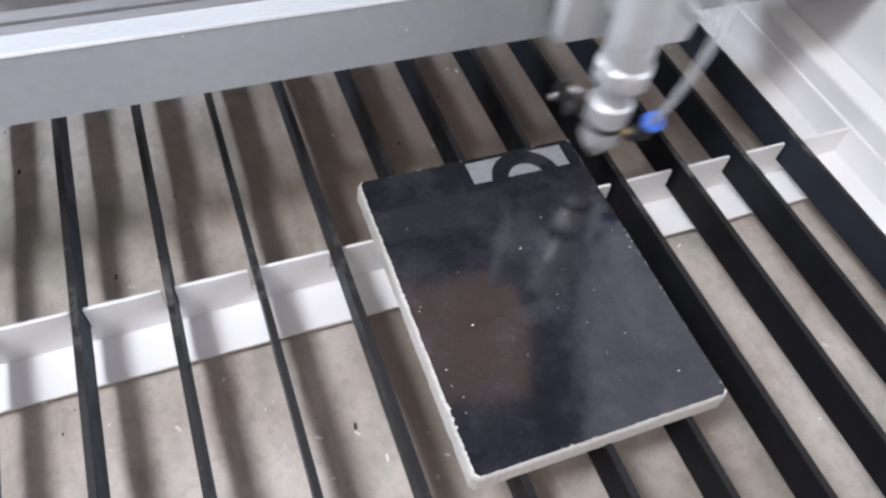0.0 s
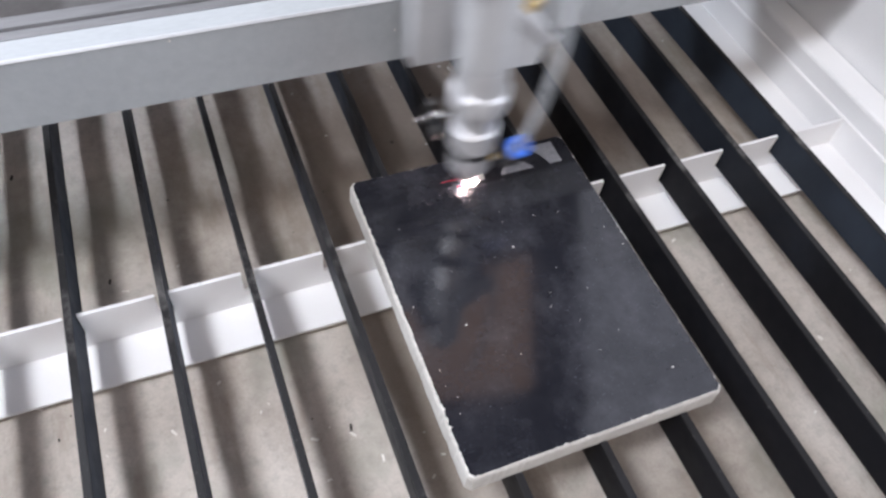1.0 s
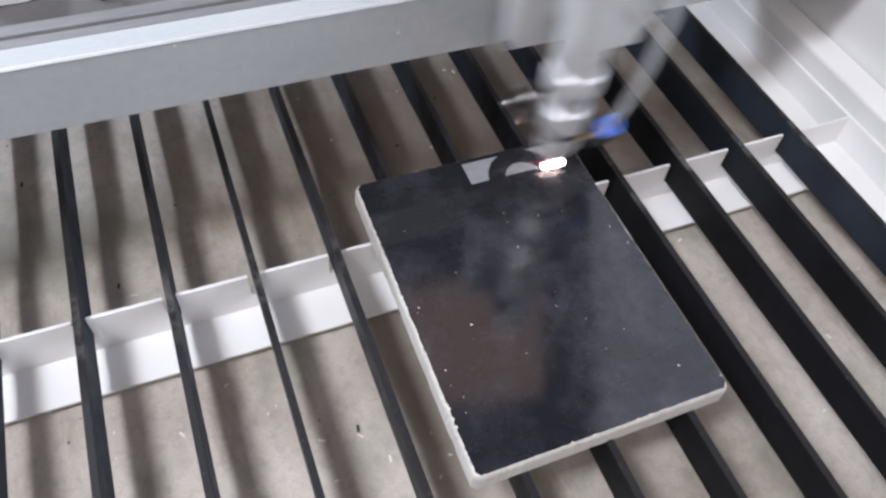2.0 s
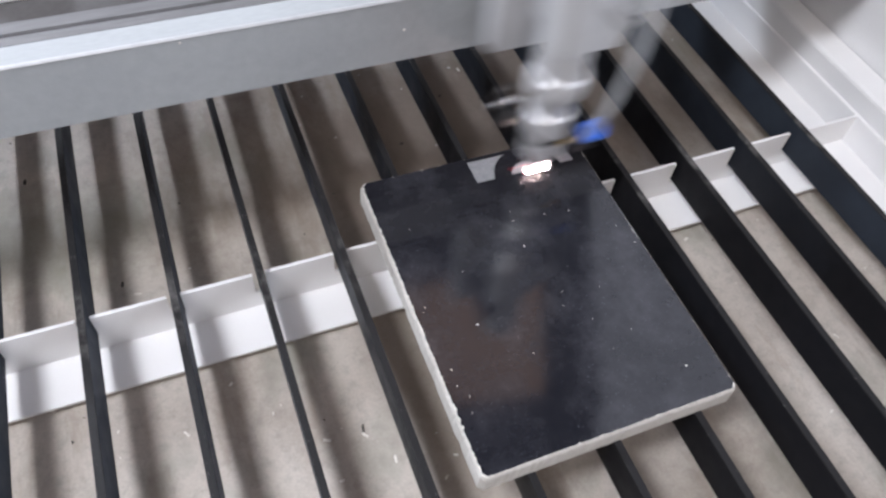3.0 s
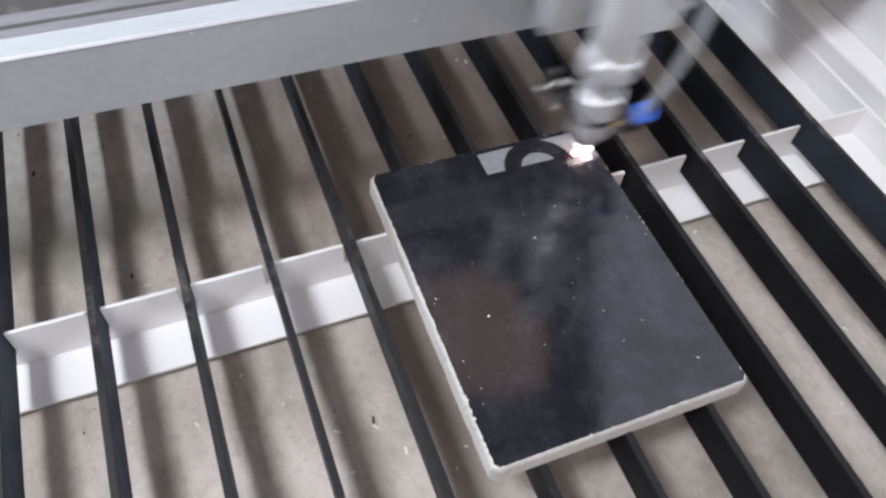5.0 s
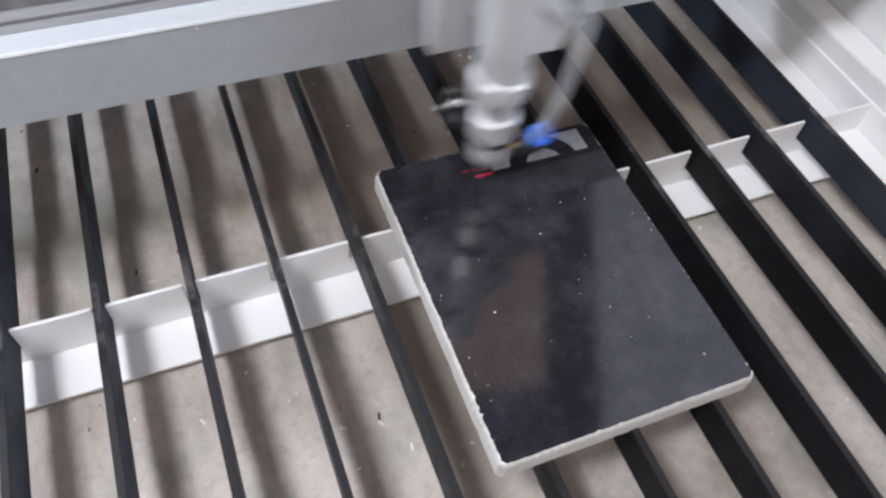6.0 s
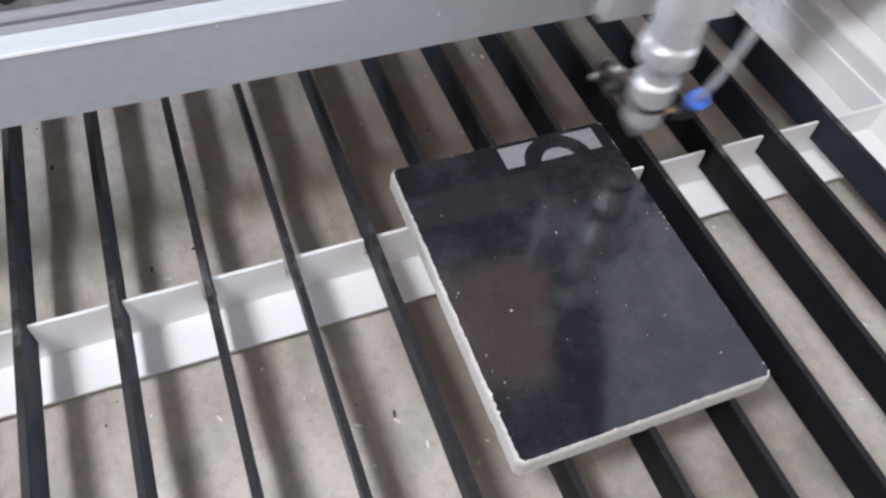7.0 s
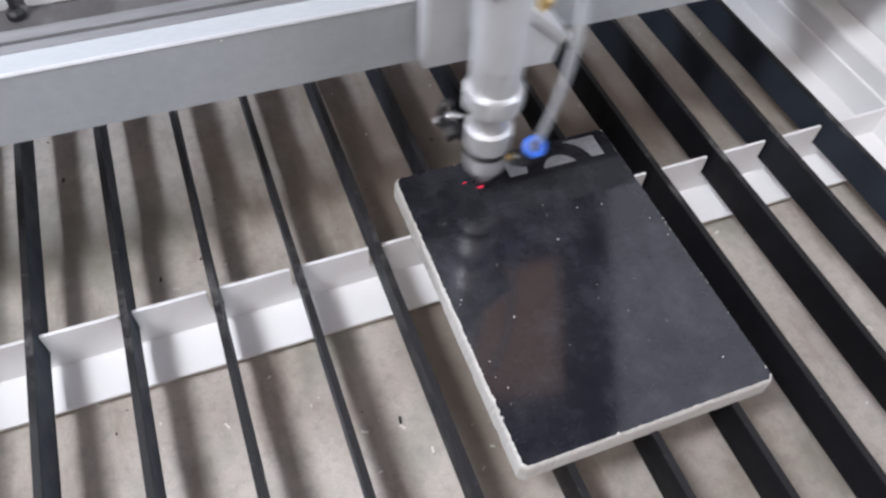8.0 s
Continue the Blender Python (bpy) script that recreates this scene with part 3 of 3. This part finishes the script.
def red_dot():
    bm = bmesh.new()
    bmesh.ops.create_icosphere(bm, subdivisions=2, radius=0.0007, matrix=Matrix.Diagonal((2.2, 0.7, 0.8, 1)))
    first = thing("laser_dot", bm, RED, "small red dot of the aiming laser", "laser dot", "aiming laser dots")
    second = copy_thing(first, pose(0, 0, 0))
    second.scale = (0.6, 0.6, 0.6)
    return first, second


def rear():
    """Dark plate added for the shade behind the beam, with a white rail and a rubber foot standing on it."""
    bm = box(bmesh.new(), -0.62, 0.26, 0.1232, 0.205, 0.0800, 0.0840, 0.0006)
    thing("rear_shade_plate", bm, DARK_GREY, "dark grey plate added for the shade behind the beam", "cover", kind="structure")
    for x0, x1 in ((-0.46, -0.1955), (-0.1895, -0.1680)):
        bm = box(bmesh.new(), x0, x1, 0.1490, 0.1800, 0.0840, 0.1040, 0.003)
        thing("white_block", bm, WHITE, "white rounded plastic block on the dark rear plate", "block", "blocks behind the beam", smooth=True)
    for x, y in ((-0.1930, 0.1440), (-0.1410, 0.1460)):
        root = tagged(new("rubber_foot"), "black rubber foot on a thin post behind the beam", "foot", "feet behind the beam")
        part("post", lathe(bmesh.new(), [(0, 0.084), (0.0014, 0.084), (0.0014, 0.115), (0, 0.115)], 16, pose(x, y + 0.001, 0)), BLACK, root)
        part("pad", lathe(bmesh.new(), ring_profile(0.0036, 0.084, 0.088, 0.0010), 24, pose(x, y, 0)), BLACK, root, "", True)


# ---- litter ----
def litter():
    rnd = random.Random(11)
    bm = bmesh.new()
    for _ in range(90):
        x, y = rnd.uniform(-0.25, 0.22), rnd.uniform(-0.12, 0.22)
        s = rnd.choice((0.0005, 0.0007, 0.001, 0.0014))
        box(bm, -s, s, -s * 0.4, s * 0.4, 0, s * 0.5, 0, pose(x, y, TRAY_Z, 0, 0, rnd.uniform(0, 180)))
    for x, y, a in ((-0.0866, -0.0258, 40), (-0.0775, -0.0405, -5), (-0.1590, 0.0005, 30), (-0.1030, -0.0225, 60), (-0.1688, 0.0800, 75)):
        box(bm, -0.0005, 0.0005, -0.0016, 0.0016, 0, 0.0006, 0, pose(x, y, TRAY_Z, 0, 0, a))
    thing("pale_chips", bm, CHIP_PALE, "pale ceramic chips scattered on the dusty tray", "debris", kind="stuff")
    bm = bmesh.new()
    for _ in range(25):
        x, y = rnd.uniform(-0.25, 0.22), rnd.uniform(-0.12, 0.22)
        s = rnd.choice((0.0004, 0.0006, 0.0009))
        box(bm, -s, s, -s * 0.6, s * 0.6, 0, s * 0.6, 0, pose(x, y, TRAY_Z, 0, 0, rnd.uniform(0, 180)))
    for x, y, s in ((-0.0866, -0.0226, 0.0011), (-0.175, 0.088, 0.0009), (-0.215, 0.171, 0.0010)):
        box(bm, -s * 0.5, s * 0.5, -s * 1.4, s * 1.4, 0, s, 0, pose(x, y, TRAY_Z, 0, 0, -12))
    thing("dark_chips", bm, CHIP_DARK, "dark burnt crumbs scattered on the dusty tray", "debris", kind="stuff")
    bm = bmesh.new()
    for x, z in ((-0.1190, 0.0920), (-0.0290, 0.0790)):
        box(bm, -0.0004, 0.0004, 0.0947, 0.0951, -0.0003, 0.0004, 0, pose(x, 0, z, 0, 20, 0))
    thing("paint_flecks", bm, CHIP_PALE, "pale flecks stuck to the beam's front face", "flecks", kind="stuff")
    bm = bmesh.new()
    for _ in range(5):
        x, y = rnd.uniform(-0.053, 0.053), rnd.uniform(-0.072, 0.072)
        s = rnd.choice((0.0001, 0.00013, 0.00018, 0.00025))
        box(bm, -s, s, -s * 0.7, s * 0.7, 0, s * 0.6, 0, pose(x, y, TILE_T, 0, 0, rnd.uniform(0, 180)))
    for x, y, s in ((0.003, 0.017, 4), (0.041, -0.060, 4), (0.020, 0.031, 3), (-0.051, -0.030, 3), (0.053, 0.003, 3), (-0.033, -0.014, 5), (-0.029, 0.013, 2), (0.028, -0.037, 2), (0.016, -0.043, 2), (-0.051, 0.001, 3), (-0.0523, -0.001, 2), (0.0168, 0.0004, 2), (0.0043, 0.0318, 2), (0.0051, 0.0376, 2), (0.0495, 0.0144, 2), (0.0146, -0.0274, 2), (0.0082, -0.0107, 2), (0.0055, -0.0173, 2), (-0.0166, -0.0339, 2), (-0.0515, -0.0372, 2), (-0.0503, -0.0497, 2)):
        box(bm, -s * 0.00009, s * 0.00009, -s * 0.00007, s * 0.00007, 0, s * 0.00005, 0, pose(x, y, TILE_T, 0, 0, 40 * s))
    thing("dust_specks", bm, CHIP_PALE, "white dust specks lying on the black tile", "debris", kind="stuff")


# ---- the workshop round the machine ----
def lamp_fixture(at, target, half, label):
    """An unseen work lamp's shade and its stand, added beside the machine to hold a light."""
    x, y, z = at
    root = tagged(new("work_lamp"), label, "lamp", "lamps beside the machine")
    part("shade", box(bmesh.new(), -half, half, -half, half, 0.004, 0.040, 0.004, look(at, target)), WHITE, root)
    part("pole", pipe(bmesh.new(), [(x - half * 0.7, y, z + 0.015), (x - 0.24, y, z), (x - 0.24, y, -0.90)], 0.012), DARK_GREY, root)
    part("base", lathe(bmesh.new(), ring_profile(0.16, -0.90, -0.875, 0.006), 32, pose(x - 0.24, y, 0)), DARK_GREY, root, "", True)


def workshop():
    bm = box(bmesh.new(), -5, 3.1, -5, 2.42, -0.92, -0.90)
    thing("floor", bm, FLOOR, "grey concrete workshop floor", "floor", kind="structure")
    bm = box(bmesh.new(), -0.66, 0.30, -0.50, 0.66, -0.90, -0.121)
    thing("machine_body", bm, WHITE, "white sheet metal base of the laser machine", "machine", kind="structure")
    bm = box(bmesh.new(), -5, 3.1, 2.40, 2.52, -0.90, 2.43)
    thing("wall_back", bm, PLASTER, "pale plastered workshop wall", "wall", kind="structure")
    # Unseen wall; its opening is added to frame the fill light.
    bm = box(bmesh.new(), 3.04, 3.16, -5, -2.65, -0.90, 2.43)
    box(bm, 3.04, 3.16, -0.05, 2.40, -0.90, 2.43)
    box(bm, 3.04, 3.16, -2.65, -0.05, 2.30, 2.43)
    thing("wall_side", bm, PLASTER, "pale plastered workshop side wall, its wide doorway added for the fill light", "wall", kind="structure")


HEAD_X = [(0.0, 0.0605), (0.1, 0.0716), (0.2, 0.0422), (0.3, 0.0034), (0.4, -0.0214), (0.5, -0.0078), (0.6, 0.0175), (0.7, 0.0654), (0.8, 0.0682), (0.9, 0.0332), (1.0, -0.0044), (1.1, -0.0149), (1.2, -0.0026), (1.3, 0.0362), (1.4, 0.0679), (1.5, 0.0633), (1.6, 0.0266), (1.7, -0.0125), (1.8, -0.0215), (1.9, -0.0002), (2.0, 0.0401), (2.1, 0.0687), (2.2, 0.0638), (2.3, 0.0291), (2.4, -0.0089), (2.5, -0.0213), (2.6, 0.0014), (2.7, 0.0419), (2.8, 0.0719), (2.9, 0.0648), (3.0, 0.0277), (3.1, -0.0103), (3.2, -0.0214), (3.3, 0.0040), (3.4, 0.0427), (3.5, 0.0710), (3.6, 0.0583), (3.7, 0.0320), (3.8, -0.0162), (3.9, -0.0200), (4.0, 0.0115), (4.1, 0.0496), (4.2, 0.0718), (4.3, 0.0541), (4.4, 0.0164), (4.5, -0.0177), (4.6, -0.0206), (4.7, 0.0192), (4.8, 0.0571), (4.9, 0.0728), (5.0, 0.0485), (5.1, 0.0082), (5.2, -0.0199), (5.3, -0.0123), (5.4, 0.0249), (5.5, 0.0624), (5.6, 0.0707), (5.7, 0.0432), (5.8, 0.0017), (5.9, -0.0213), (6.0, -0.0075), (6.1, 0.0322), (6.2, 0.0664), (6.3, 0.0675), (6.4, 0.0352), (6.5, -0.0024), (6.6, -0.0211), (6.7, -0.0002), (6.8, 0.0389), (6.9, 0.0703), (7.0, 0.0659), (7.1, 0.0295), (7.2, -0.0090), (7.3, -0.0208), (7.4, 0.0056), (7.5, 0.0439), (7.6, 0.0732), (7.7, 0.0626), (7.8, 0.0231), (7.9, -0.0127), (8.0, -0.0187), (8.1, 0.0085)]


def head_at(t):
    """The tube's place along the beam at a time."""
    i = min(max(int(t * 10), 0), len(HEAD_X) - 2)
    before = [0.0290] + [x for _, x in HEAD_X]
    p = [before[min(i + k, len(before) - 1)] for k in (0, 1, 2, 3)]
    s = t * 10 - i
    return 0.5 * (2 * p[1] + (p[2] - p[0]) * s + (2 * p[0] - 5 * p[1] + 4 * p[2] - p[3]) * s * s + (3 * p[1] - p[0] - 3 * p[2] + p[3]) * s ** 3)


def motions():
    walk(laser_head, [(k / 30, pose(head_at(k / 30), AXIS_Y, 0)) for k in range(-1, 242)])
    rows, dots = [], []
    for k in range(0, 241):
        t = k / 30
        x = head_at(t)
        rows.append((t, pose(0.0016, 0.0004, TILE_T + 0.0001 if -0.0060 < x < 0.0550 else 0.0290)))
        dots.append((t, pose(x, AXIS_Y - 0.0005, TILE_T + 0.0002) if x < 0.055 else pose(0.0784, 0.026, -0.0128, 0, 90, 0)))
    walk(burn_spot, rows)
    walk(aiming_dot, dots)
    walk(side_dot, [(t, m @ pose(-0.0062, 0.0048, 0) if m.translation.z > 0 else pose(0, 0, 0.0028) @ m) for t, m in dots])


bed()
side_frame()
roof()
slats()
angle_bar()
tile()
gantry()
laser_head, burn_spot = head()
aiming_dot, side_dot = red_dot()
rear()
litter()
lamp_fixture(LAMP_AT, (0.0, 0.05, 0), 0.14, "white square work lamp on a floor stand")
lamp_fixture(SMALL_LAMP_AT, (0, 0.1, 0), 0.08, "small unseen lamp on a floor stand, added for the rear shadows")
workshop()
motions()
